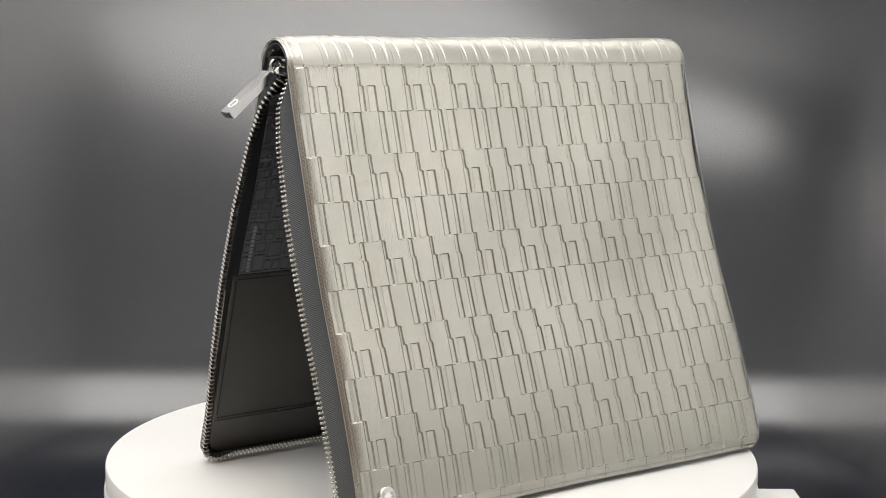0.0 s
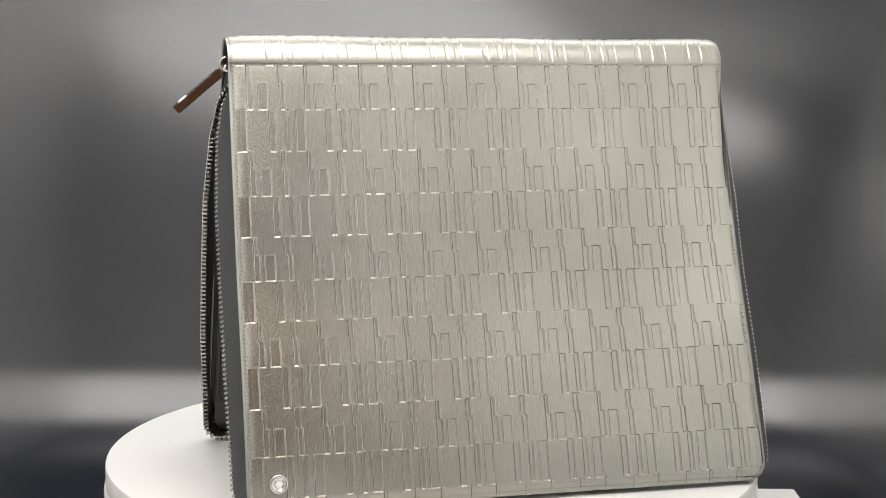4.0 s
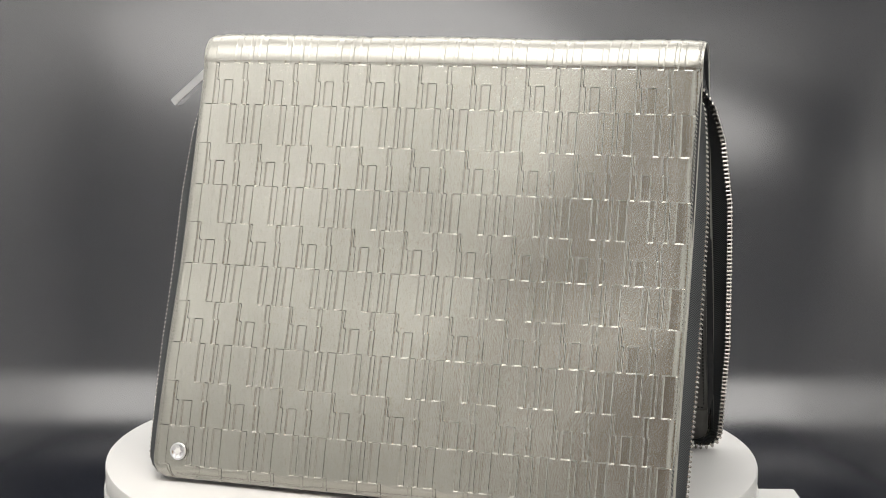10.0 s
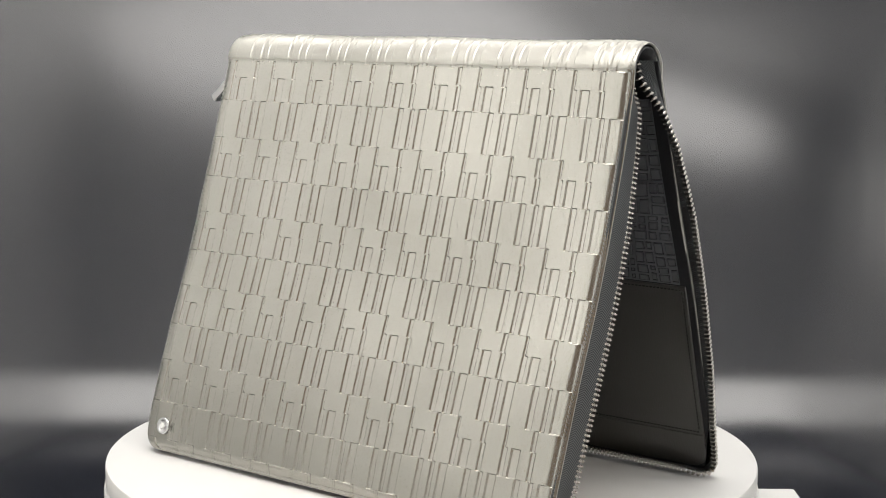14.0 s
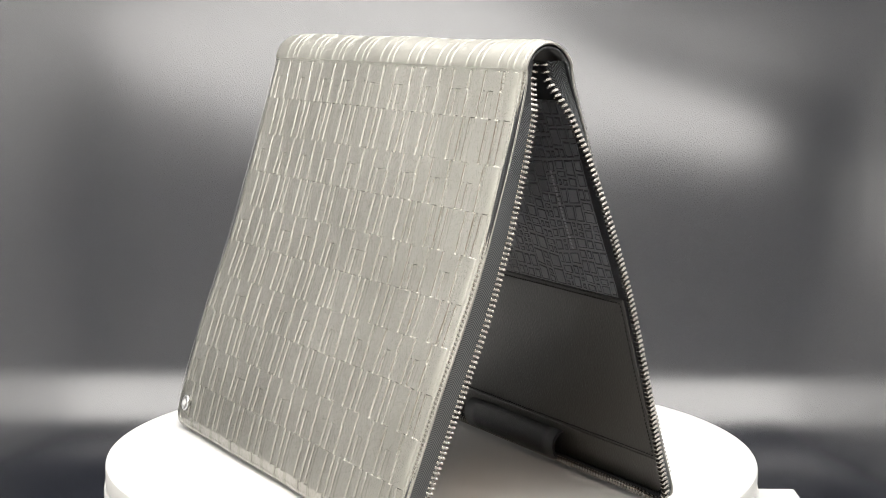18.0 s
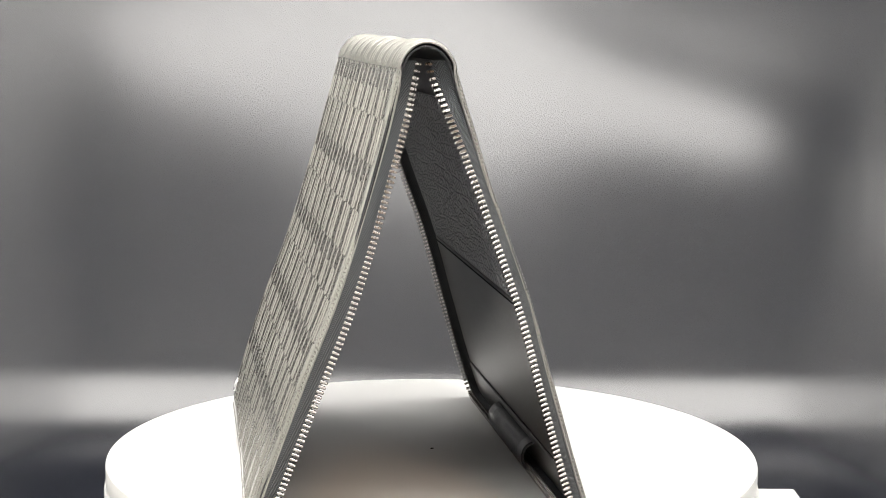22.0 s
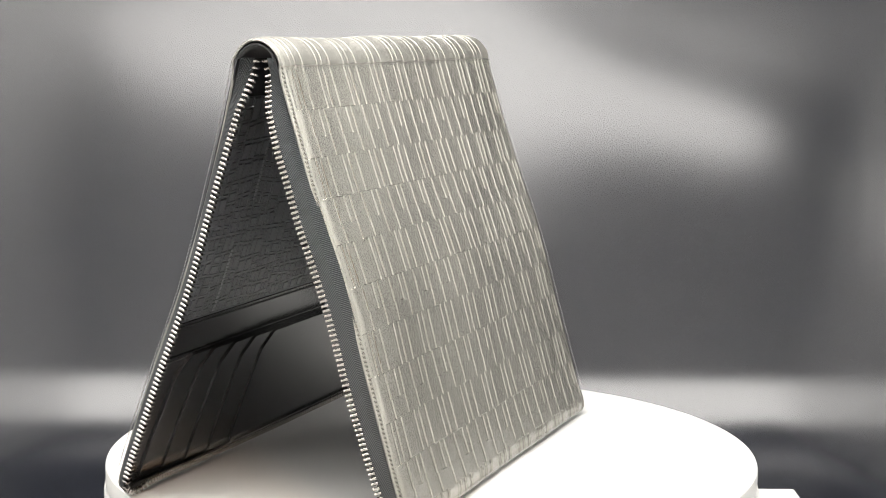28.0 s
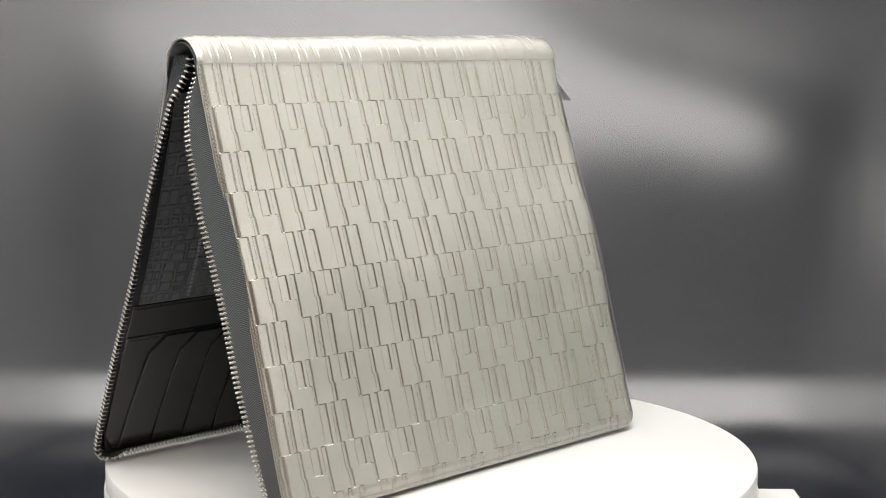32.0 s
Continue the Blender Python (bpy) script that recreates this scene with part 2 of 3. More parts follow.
# ---- the portfolio ----
XL, XR = -0.1106, 0.1405
HALF, MID = (XR - XL) / 2, (XR + XL) / 2
ROUND = 0.009
F_CTRL = [(-0.1015, 0.0030), (-0.0952, 0.0260), (-0.0823, 0.0650), (-0.0684, 0.1030), (-0.0566, 0.1410), (-0.0459, 0.1770), (-0.0392, 0.2010)]
B_CTRL = [(-0.0122, 0.2010), (-0.0056, 0.1800), (0.0060, 0.1450), (0.0212, 0.1030), (0.0320, 0.0650), (0.0425, 0.0290), (0.0510, 0.0030)]
ARC = [(-0.0257 - 0.0141 * math.cos(a), 0.1974 + 0.0173 * math.sin(a)) for a in np.linspace(0.27, math.pi - 0.27, 49)[1:-1]]


def spline(ctrl, n=24):
    c = [np.array(p) for p in ctrl]
    c = [2 * c[0] - c[1]] + c + [2 * c[-1] - c[-2]]
    out = []
    for i in range(1, len(c) - 2):
        for k in np.linspace(0, 1, n, False):
            a, b, d, e = c[i - 1], c[i], c[i + 1], c[i + 2]
            out.append(0.5 * (2 * b + (d - a) * k + (2 * a - 5 * b + 4 * d - e) * k * k + (3 * b - a - 3 * d + e) * k ** 3))
    return out + [c[-2]]


def run_length(p):
    return np.concatenate([[0], np.cumsum(np.hypot(*np.diff(p, axis=0).T))])


FOOT, CROWN, HEEL = (np.array(q) for q in (spline(F_CTRL, 12), ARC, spline(B_CTRL, 12)))
RAW = np.concatenate([FOOT, CROWN, HEEL])
RUN = run_length(RAW)
SF, SB, SE = RUN[len(FOOT) - 1], RUN[len(FOOT) + len(CROWN)], RUN[-1]
LEN_F, LEN_B = SF, SE - SB
SIG = np.linspace(0, SE, 901)
PROF = np.stack([np.interp(SIG, RUN, RAW[:, i]) for i in (0, 1)], -1)
TAN = np.gradient(PROF, axis=0)
for _ in range(10):
    TAN[1:-1] = (TAN[:-2] + 2 * TAN[1:-1] + TAN[2:]) / 4
    PROF[1:-1] = (PROF[:-2] + 2 * PROF[1:-1] + PROF[2:]) / 4
TAN /= np.hypot(*TAN.T)[:, None]


def at(x, sig, d=0.0):
    """A point of the portfolio: x along the spine, sig along the cover from the front panel's foot over the spine, d into it."""
    sig = np.asarray(sig, float)
    y, z = np.interp(sig, SIG, PROF[:, 0]), np.interp(sig, SIG, PROF[:, 1])
    ty, tz = np.interp(sig, SIG, TAN[:, 0]), np.interp(sig, SIG, TAN[:, 1])
    k = np.hypot(ty, tz)
    down = np.clip(np.maximum((SF - sig) / LEN_F, (sig - SB) / LEN_B), 0, 1)
    flare = -0.0026 * np.where(sig < SF, down ** 2, 0) * np.clip((np.broadcast_to(x, y.shape) - MID) / HALF, 0, 1.2)
    hollow = 0.0026 * np.where(sig < SF, np.sin(math.pi * down), 0) * np.clip((np.broadcast_to(x, y.shape) - MID) / HALF, 0, 1.1)
    y = y + flare + hollow
    return np.stack([MID + (np.broadcast_to(x, y.shape) - MID) * (1 + 0.013 * down), y + tz / k * d, z - ty / k * d], -1)


def front(s):
    return SF - s


def back(s):
    return SB + s


PERIOD, PHASE = 0.0267, -0.1037
BLOCKS_A = [(0.38, 0.485), (0.66, 0.735), (0.845, 1.0)]
BLOCKS_B = [(0.025, 0.075, 0, 1), (0.075, 0.12, 0.42, 1), (0.21, 0.375, 0.42, 1), (0.565, 0.64, 0, 0.42), (0.59, 0.67, 0.42, 1)]
ROWS_F = [0, 0.0212, 0.0412, 0.0623, 0.0815, 0.1022, 0.1213, 0.1421, 0.1611, 0.1827, 0.2015, 0.25]
ROWS_B = [0, 0.0186, 0.0402, 0.0588, 0.0797, 0.0994, 0.1198, 0.1390, 0.1602, 0.1790, 0.2005, 0.25]


def cover_rows():
    """Bands of the embossing along sig: start, end, kind (A or B), and whether the band's head is at its end."""
    rows = []
    for i, (a, b) in enumerate(zip(ROWS_F, ROWS_F[1:])):
        rows.append((front(min(b, LEN_F)), front(a), "B" if i % 2 == 0 else "A", front(b), front(a)))
    rows += [(SF, SB, "A", SF, SB)]
    for i, (a, b) in enumerate(zip(ROWS_B, ROWS_B[1:])):
        rows.append((back(a), back(min(b, LEN_B)), "A" if i % 2 == 0 else "B", back(a), back(b)))
    return [r for r in rows if r[1] - r[0] > 1e-4]


def emboss(xs, sigs):
    """1 where the leather is pressed in, else 0, for a grid of lines."""
    h = np.zeros((len(xs), len(sigs)))
    q = np.mod((xs - PHASE) / PERIOD, 1.0)
    inside = (xs > XL + 0.0022) & (xs < XR - 0.0022)
    for a, b, kind, a0, b0 in cover_rows():
        js = np.where((sigs > a) & (sigs < b))[0]
        k = (b0 - sigs[js]) / (b0 - a0)
        if kind == "A":
            for u, v in BLOCKS_A:
                h[np.ix_((q > u) & (q < v) & inside, js)] = 1
        else:
            for u, v, c, d in BLOCKS_B:
                h[np.ix_((q > u) & (q < v) & inside, js[(k >= c) & (k <= d)])] = 1
    return h


def corner(x, sig, r=ROUND):
    """Draws x in at the rounded foot corners."""
    d = np.minimum(sig, SE - sig)
    inset = np.where(d < r, r - np.sqrt(np.maximum(r * r - (r - np.minimum(d, r)) ** 2, 0)), 0)
    off = np.abs(x - MID) - (HALF - 2 * r)
    k = np.where(off > 0, (HALF - 2 * r) + off * (2 * r - inset) / (2 * r), np.abs(x - MID))
    return MID + np.sign(x - MID) * k


def stretch(x, sig):
    """How far the embossing is pulled along the spine: drawn together on the front panel, drawn apart on the back one."""
    k = [np.clip(v, 0, 1) for v in ((x - XL) / 0.03, (XR - x) / 0.02, (sig - SF) / (SB - SF))]
    a, b, c = (v * v * (3 - 2 * v) for v in k)
    return a * b * (0.0055 * (0.1 - x) * (1 - c) + 0.024 * (x - 0.05) * c)


def cover(parent):
    e, far = 0.00022, 0.0005
    ex, farx = 0.00029, 0.0006
    hem = (0.0004, 0.0007, 0.001, 0.0013, 0.0016, 0.0022 - ex, 0.0022 + ex)
    roll = (0.0034, 0.0043, 0.0052, 0.0061, 0.007)
    xs = [XL, *(XL + o for o in hem + roll), *(XR - o for o in hem + roll), XR]
    edges = sorted({u for b in BLOCKS_A for u in b} | {u for b in BLOCKS_B for u in b[:2]})
    for k in range(-1, 11):
        for u in edges:
            x = PHASE + (k + u) * PERIOD
            if XL + 0.004 < x < XR - 0.004:
                xs += [x - farx, x - ex, x - ex / 2, x + ex / 2, x + ex, x + farx]
    xs = np.array(sorted(xs))
    xs = xs[np.concatenate([[True], np.diff(xs) > 4e-5])]
    ss = [0, *hem, 0.003, SE - 0.003, *(SE - o for o in hem), SE]
    for a, b, kind, a0, b0 in cover_rows():
        ss += [k + o for k in (a, b) for o in (-far, -e, -e / 2, e / 2, e, far)]
        if kind == "B":
            for c in (0.42,):
                c = b0 - c * (b0 - a0)
                if a < c < b:
                    ss += [c - far, c - e, c - e / 2, c + e / 2, c + e, c + far]
        ss += list(np.linspace(a, b, 40 if abs(a - SF) < 1e-6 and b > SF else 7)[1:-1])
    ss = np.array(sorted(s for s in ss if 0 <= s <= SE))
    ss = ss[np.concatenate([[True], np.diff(ss) > 4e-5])]
    quarter = (-0.75, -0.25, 0.25, 0.75)
    press = sum(emboss(xs + i * ex, ss + j * e) for i in quarter for j in quarter) / 16
    sunk = (press > 0.1).astype(float)
    lip = np.zeros_like(press)
    lip[:, 1:] = np.maximum(lip[:, 1:], 0.45 * sunk[:, :-1])
    lip[:, :-1] = np.maximum(lip[:, :-1], 0.45 * sunk[:, 1:])
    lip[1:] = np.maximum(lip[1:], sunk[:-1])
    lip[:-1] = np.maximum(lip[:-1], sunk[1:])
    lip *= 1 - sunk
    spine = ((ss > SF) & (ss < SB))[None, :]
    h = lip * np.where(spine, 0.00006, 0.00014) - press * np.where(spine, 0.00026, 0.0005)
    X, S = np.meshgrid(xs, ss, indexing="ij")
    side = np.minimum(np.minimum(X - XL, XR - X), np.minimum(S, SE - S))
    flank, ends = np.minimum(X - XL, XR - X), np.minimum(S, SE - S)
    over = np.clip((np.minimum(S - SF, SB - S) + 0.006) / 0.012, 0, 1)
    drop = np.maximum((0.0024 - 0.0014 * over * over * (3 - 2 * over)) * np.clip(1 - flank / 0.007, 0, 1) ** 2, 0.0019 * np.clip(1 - ends / 0.007, 0, 1) ** 2)
    seam = 0.0001 * (np.exp(-((S - SF) / 0.0008) ** 2) + np.exp(-((S - SB) / 0.0008) ** 2))
    wave = 0.0005 * np.sin(19 * X + 11 * S) * np.sin(23 * S + 7 * X) + 0.0003 * np.sin(61 * X - 40 * S)
    d = drop + seam - h + wave + 0.0002 * np.exp(-((side - 0.0013) / 0.0004) ** 2)
    crease = 2.2 * (np.exp(-((S - SF + 0.0015) / 0.002) ** 2) + np.exp(-((S - SB - 0.0015) / 0.002) ** 2)) * np.clip(1.2 - (X - XL) / 0.09, 0.25, 1)
    X = corner(X + stretch(X, S), S)
    P = at(X, S, d)
    nx, ns = X.shape
    idx = np.arange(nx * ns).reshape(nx, ns)
    verts = P.reshape(-1, 3)
    quads = np.stack([idx[:-1, :-1], idx[1:, :-1], idx[1:, 1:], idx[:-1, 1:]], -1).reshape(-1, 4)
    me = mesh_of("cover", verts, quads.tolist(), M["leather"], True)
    mask = me.attributes.new("pressed", "FLOAT", "POINT")
    mask.data.foreach_set("value", (np.maximum(np.maximum(press + 1.3 * ((press > 0) & (press < 1)), side < 0.0022), 1.1 * spine) - 0.6 * crease).astype(np.float32).ravel())
    smooth = me.attributes.new("spine", "FLOAT", "POINT")
    smooth.data.foreach_set("value", np.broadcast_to(np.clip(np.minimum(ss - SF, SB - ss) / 0.003, 0, 1), press.shape).astype(np.float32).ravel())
    ob = hang("cover", me, parent, "embossed pewter metallic leather outer cover")
    ob.modifiers.new("flat_faces", "WEIGHTED_NORMAL").keep_sharp = True
    # turned edge all round, and the black inside of the spine
    ring = list(idx[:, 0]) + list(idx[-1, 1:]) + list(idx[-2::-1, -1]) + list(idx[0, -2:0:-1])
    xr, sr, dr = X.ravel()[ring], S.ravel()[ring], d.ravel()[ring]
    out = np.stack([np.sign(xr - MID) * ((xr < XL + 0.009) | (xr > XR - 0.009)), np.zeros_like(xr)], -1)
    loops = []
    for depth, grow in ((0.0, 0.0), (0.0001, 0.0002), (0.0004, 0.0002), (0.0007, 0.0), (0.0010, -0.0008)):
        sg = np.clip(sr, 0, SE)
        loops.append(at(xr + out[:, 0] * grow, sg, dr + depth))
    m = len(ring)
    ev = np.concatenate(loops)
    ef = [(a * m + i, a * m + (i + 1) % m, (a + 1) * m + (i + 1) % m, (a + 1) * m + i) for a in range(4) for i in range(m)]
    hang("turned_edge", mesh_of("turned_edge", ev, ef, M["rim"], True), ob, "turned pewter leather edge")
    return ob


def slab(name, x0, x1, s0, s1, d0, d1, mat, parent, label="", fold=front, nx=2, bevel=0.0003, edge=None):
    """A thin piece laid on the inside of a panel. edge(s, x0, x1) may bend its borders."""
    ss = sorted({s0, s0 + bevel, s1 - bevel, s1, *np.linspace(s0, s1, 8)})
    ts = [0, bevel / abs(x1 - x0), *np.linspace(0, 1, nx + 1)[1:-1], 1 - bevel / abs(x1 - x0), 1]
    verts, grid = [], []
    for s in ss:
        a, b = edge(s, x0, x1) if edge else (x0, x1)
        row = []
        for t in ts:
            rim = s in (s0, s1) or t in (0, 1)
            row.append(len(verts))
            x = a + (b - a) * t
            verts.append(at(x, fold(s), d1 - (bevel * 0.7 if rim else 0)))
        grid.append(row)
    top = len(verts)
    for s in ss:
        a, b = edge(s, x0, x1) if edge else (x0, x1)
        for t in ts:
            verts.append(at(a + (b - a) * t, fold(s), d0))
    n, m = len(ss), len(ts)
    faces = [(grid[i][j], grid[i + 1][j], grid[i + 1][j + 1], grid[i][j + 1]) for i in range(n - 1) for j in range(m - 1)]
    faces += [tuple(v + top for v in reversed(f)) for f in faces]
    loop = [grid[0][j] for j in range(m)] + [grid[i][m - 1] for i in range(1, n)] + [grid[n - 1][j] for j in range(m - 2, -1, -1)] + [grid[i][0] for i in range(n - 2, 0, -1)]
    faces += [(a, b, b + top, a + top) for a, b in zip(loop, loop[1:] + loop[:1])]
    bm = bmesh.new()
    vs = [bm.verts.new(v) for v in verts]
    for f in faces:
        bm.faces.new([vs[i] for i in f])
    return part(name, bm, mat, parent, label)


def foot_round(length, r=0.008, trim=0.0035):
    """Borders of an inner piece that follow the rounded corners at the foot."""
    def edge(s, a, b):
        d = length - trim - s
        i = r - math.sqrt(max(r * r - (r - max(d, 0)) ** 2, 0)) if d < r else 0
        return a + i, b - i
    return edge


D_IN = 0.0036


def map_blocks(parent, fold, s0, s1, seed):
    """The street-map embossing of the lining: many small raised blocks."""
    rnd = random.Random(seed)
    verts, faces = [], []

    def block(quad):
        """Street rim, groove and block of one plot."""
        c = sum(quad, Vector((0, 0))) / 4
        k = len(verts)
        street, groove = rnd.uniform(0.0004, 0.0008), 0.0005
        for shrink, d in ((0, 0.0007), (street, 0.0007), (street + 0.00015, 0.0), (street + groove, 0.0), (street + groove + 0.0002, 0.00085)):
            for q in quad:
                v = q + (c - q).normalized() * shrink * 1.4
                verts.append(at(v.x, fold(v.y), D_IN + 0.00002 + d))
        for ring in range(4):
            # the groove floor stays open: the darker lining below stands in for its shade
            if ring != 2:
                for i in range(4):
                    j = (i + 1) % 4
                    faces.append((k + 4 * ring + i, k + 4 * ring + j, k + 4 * ring + 4 + j, k + 4 * ring + 4 + i))
        faces.append((k + 16, k + 17, k + 18, k + 19))

    def split(quad, depth):
        a, b, c, d = quad
        w, h = ((b - a).length + (c - d).length) / 2, ((d - a).length + (c - b).length) / 2
        if depth == 0 or max(w, h) < 0.0055 or (max(w, h) < 0.0095 and rnd.random() < 0.4):
            block(quad)
            return
        t, u = rnd.uniform(0.36, 0.64), rnd.uniform(-0.06, 0.06)
        if w > h:
            p, q = a.lerp(b, t), d.lerp(c, min(max(t + u, 0.25), 0.75))
            split([a, p, q, d], depth - 1)
            split([p, b, c, q], depth - 1)
        else:
            p, q = a.lerp(d, t), b.lerp(c, min(max(t + u, 0.25), 0.75))
            split([a, b, q, p], depth - 1)
            split([p, q, c, d], depth - 1)
    x0, x1 = XL + 0.006, XR - 0.006
    n = 6
    cols = [x0 + (x1 - x0) * i / n for i in range(n + 1)]
    for i in range(n):
        j = [rnd.uniform(-0.006, 0.006) if 0 < k < n else 0 for k in (i, i + 1)]
        split([Vector((cols[i], s0)), Vector((cols[i + 1], s0)), Vector((cols[i + 1], s1)), Vector((cols[i], s1))], 7)
    return tagged(hang("map_relief", mesh_of("map_relief", verts, faces, M["relief"]), parent, "black street-map embossing"), kind="stuff")


def print_line(parent, fold, x, s0, s1, seed):
    """A line of print that runs down the lining, as plain bars."""
    rnd = random.Random(seed)
    bm = bmesh.new()
    s = s0
    while s < s1:
        step = rnd.uniform(0.0014, 0.0024)
        w = rnd.uniform(0.0007, 0.001)
        vs = []
        for d in (D_IN + 0.0008, D_IN + 0.001):
            for dx, ds in ((-w, 0), (w, 0), (w, step * 0.7), (-w, step * 0.7)):
                vs.append(bm.verts.new(at(x + dx, fold(s + ds), d)))
        for f in ((4, 5, 6, 7), (0, 1, 5, 4), (1, 2, 6, 5), (2, 3, 7, 6), (3, 0, 4, 7)):
            bm.faces.new([vs[i] for i in f])
        s += step
    return part("print_line", bm, M["print"], parent, "silver print bars")


def rim_path(length, fold, inset, r=0.008):
    """The way of the zip round one panel: down one side, along the foot, up the other; (x, sig) at even small steps."""
    pts = []
    top, foot = -0.0048, length - inset
    a, b = XL + inset, XR - inset
    pts += [(a, s) for s in np.linspace(top, foot - r, 120)]
    pts += [(a + r - r * math.cos(k), foot - r + r * math.sin(k)) for k in np.linspace(0, math.pi / 2, 16)[1:]]
    pts += [(x, foot) for x in np.linspace(a + r, b - r, 120)[1:]]
    pts += [(b - r + r * math.sin(k), foot - r + r * math.cos(k)) for k in np.linspace(0, math.pi / 2, 16)[1:]]
    pts += [(b, s) for s in np.linspace(foot - r, top, 120)[1:]]
    return np.array(pts)


def tooth_mesh():
    """One cast zip tooth: a stem that grips the tape and a rounded head; its length runs along z."""
    bm = box((0.00135, 0.0021, 0.0024), (0, 0, 0.0006), 0.0003, 1)
    head = box((0.00125, 0.0029, 0.0014), (0, 0, 0.0021), 0.0004, 1)
    me = bpy.data.meshes.new("t")
    head.to_mesh(me)
    bm.from_mesh(me)
    head.free()
    bpy.data.meshes.remove(me)
    return part_mesh("tooth", bm, M["nickel"])


TOOTH = tooth_mesh()


def above(x, s, d, fold):
    """A point of the zip, which runs straight on where the cover bends into the spine."""
    s = np.asarray(s, float)
    p = at(x, fold(np.maximum(s, 0)), d)
    way = (at(x, fold(0 * s), d) - at(x, fold(0 * s + 0.002), d)) / 0.002
    return p + way * np.maximum(-s, 0)[..., None]


def slim(s, fold, x):
    """How far the tape stands out near the spine, against its full width."""
    near = np.where(np.asarray(x) < MID, 1.0, 0.88 if fold is front else 0.97)
    out = np.abs(np.asarray(x) - MID)
    low = 1 + (np.where(np.asarray(x) < MID, 0.9, 0.8 if fold is front else 0.74) - 1) * np.clip((out - HALF + 0.014) / 0.010, 0, 1)
    return near + (low - near) * np.clip((np.asarray(s) - 0.002) / 0.05, 0, 1)


def zipper(parent, length, fold, splay, label):
    path = rim_path(length, fold, 0.0018)
    down = np.clip(path[:, 1] / length, 0, 1)
    steps = [0, 0.05, 0.16, 0.32, 0.7, 0.95, 1]
    grow = np.interp(down, steps, [0.05, 0.35, 0.9, 1.15, 0.95, 0.5, 0.1])
    if fold is front:
        grow = np.where(path[:, 0] < MID, np.interp(down, steps, [0.05, 0.3, 0.85, 1.08, 1.0, 0.85, 0.4]), np.interp(down, steps, [0.05, 0.2, 0.6, 0.95, 1.0, 0.85, 0.4]))
    side = np.where(path[:, 0] < MID, splay[0], splay[1])
    foot = np.clip((np.abs(path[:, 0] - MID) - (HALF - 0.014)) / 0.012, 0, 1)
    tuck = 0.0058 * np.clip(1 - path[:, 1] / 0.016, 0, 1)
    rest = 0.0032 * np.clip((path[:, 1] - length + 0.006) / 0.004, 0, 1) * (1 - foot)
    lean = (grow * side * foot + 0.0004 - tuck - rest)[:, None]
    step = np.concatenate([[0], np.cumsum(np.hypot(*np.diff(path, axis=0).T))])
    rows = [0.0022, 0.0045, 0.0070, 0.0092, 0.0102]
    bow = [0.0, 0.0008, 0.0011, 0.0006, 0.0]
    verts, uvs = [], []
    cx, cs = MID, length * 0.5
    nrm = np.stack([np.gradient(path[:, 1]), -np.gradient(path[:, 0])], -1)
    nrm /= np.hypot(*nrm.T)[:, None]
    if (nrm[0] @ (path[0] - [cx, cs])) < 0:
        nrm = -nrm
    for thick in (0.0, -0.0005):
        for d, o in zip(rows, bow):
            q = path + nrm * (o + thick) + nrm * lean * (d - 0.0022) / 0.0080
            verts.append(above(q[:, 0], q[:, 1], d * slim(q[:, 1], fold, q[:, 0]), fold))
            uvs.append(np.stack([step, np.full(len(step), d - 0.0022)], -1))
    n = len(path)
    V, U = np.concatenate(verts), np.concatenate(uvs)
    m = len(rows)
    faces = [(a * n + i, a * n + i + 1, (a + 1) * n + i + 1, (a + 1) * n + i) for a in range(m - 1) for i in range(n - 1)]
    faces += [((a + 1) * n + i, (a + 1) * n + i + 1, a * n + i + 1, a * n + i) for a in range(m, 2 * m - 1) for i in range(n - 1)]
    faces += [((m - 1) * n + i, (m - 1) * n + i + 1, (2 * m - 1) * n + i + 1, (2 * m - 1) * n + i) for i in range(n - 1)]
    tape = hang("zip_tape", mesh_of("zip_tape", V, faces, M["tape"], True, U), parent, label)
    count = int(step[-1] / 0.00222)
    q = path + nrm * (lean * 0.95 - 0.0003)
    q2 = path + nrm * (lean * 0.97 - 0.0004)
    for k in range(count):
        w = (k + 0.5) * step[-1] / count
        x, s = np.interp(w, step, q[:, 0]), np.interp(w, step, q[:, 1])
        x2, s2 = np.interp(w + 0.0005, step, q[:, 0]), np.interp(w + 0.0005, step, q[:, 1])
        o = Vector(above(x, s, 0.0098 * slim(s, fold, x), fold))
        up = Vector(above(np.interp(w, step, q2[:, 0]), np.interp(w, step, q2[:, 1]), 0.0098 * slim(s, fold, x) + 0.0010, fold))
        along = Vector(above(x2, s2, 0.0098 * slim(s2, fold, x), fold)) - o
        if along.length < 1e-7:
            along = o - Vector(above(np.interp(w - 0.0005, step, q[:, 0]), np.interp(w - 0.0005, step, q[:, 1]), 0.0098 * slim(s, fold, x), fold))
        z = (up - o).normalized()
        ax = along.normalized()
        ay = z.cross(ax).normalized()
        ax = ay.cross(z)
        ob = new("tooth", TOOTH)
        ob.parent = tape
        ob.matrix_local = Matrix.Translation(o) @ Matrix((ax, ay, z)).transposed().to_4x4()
    return tape


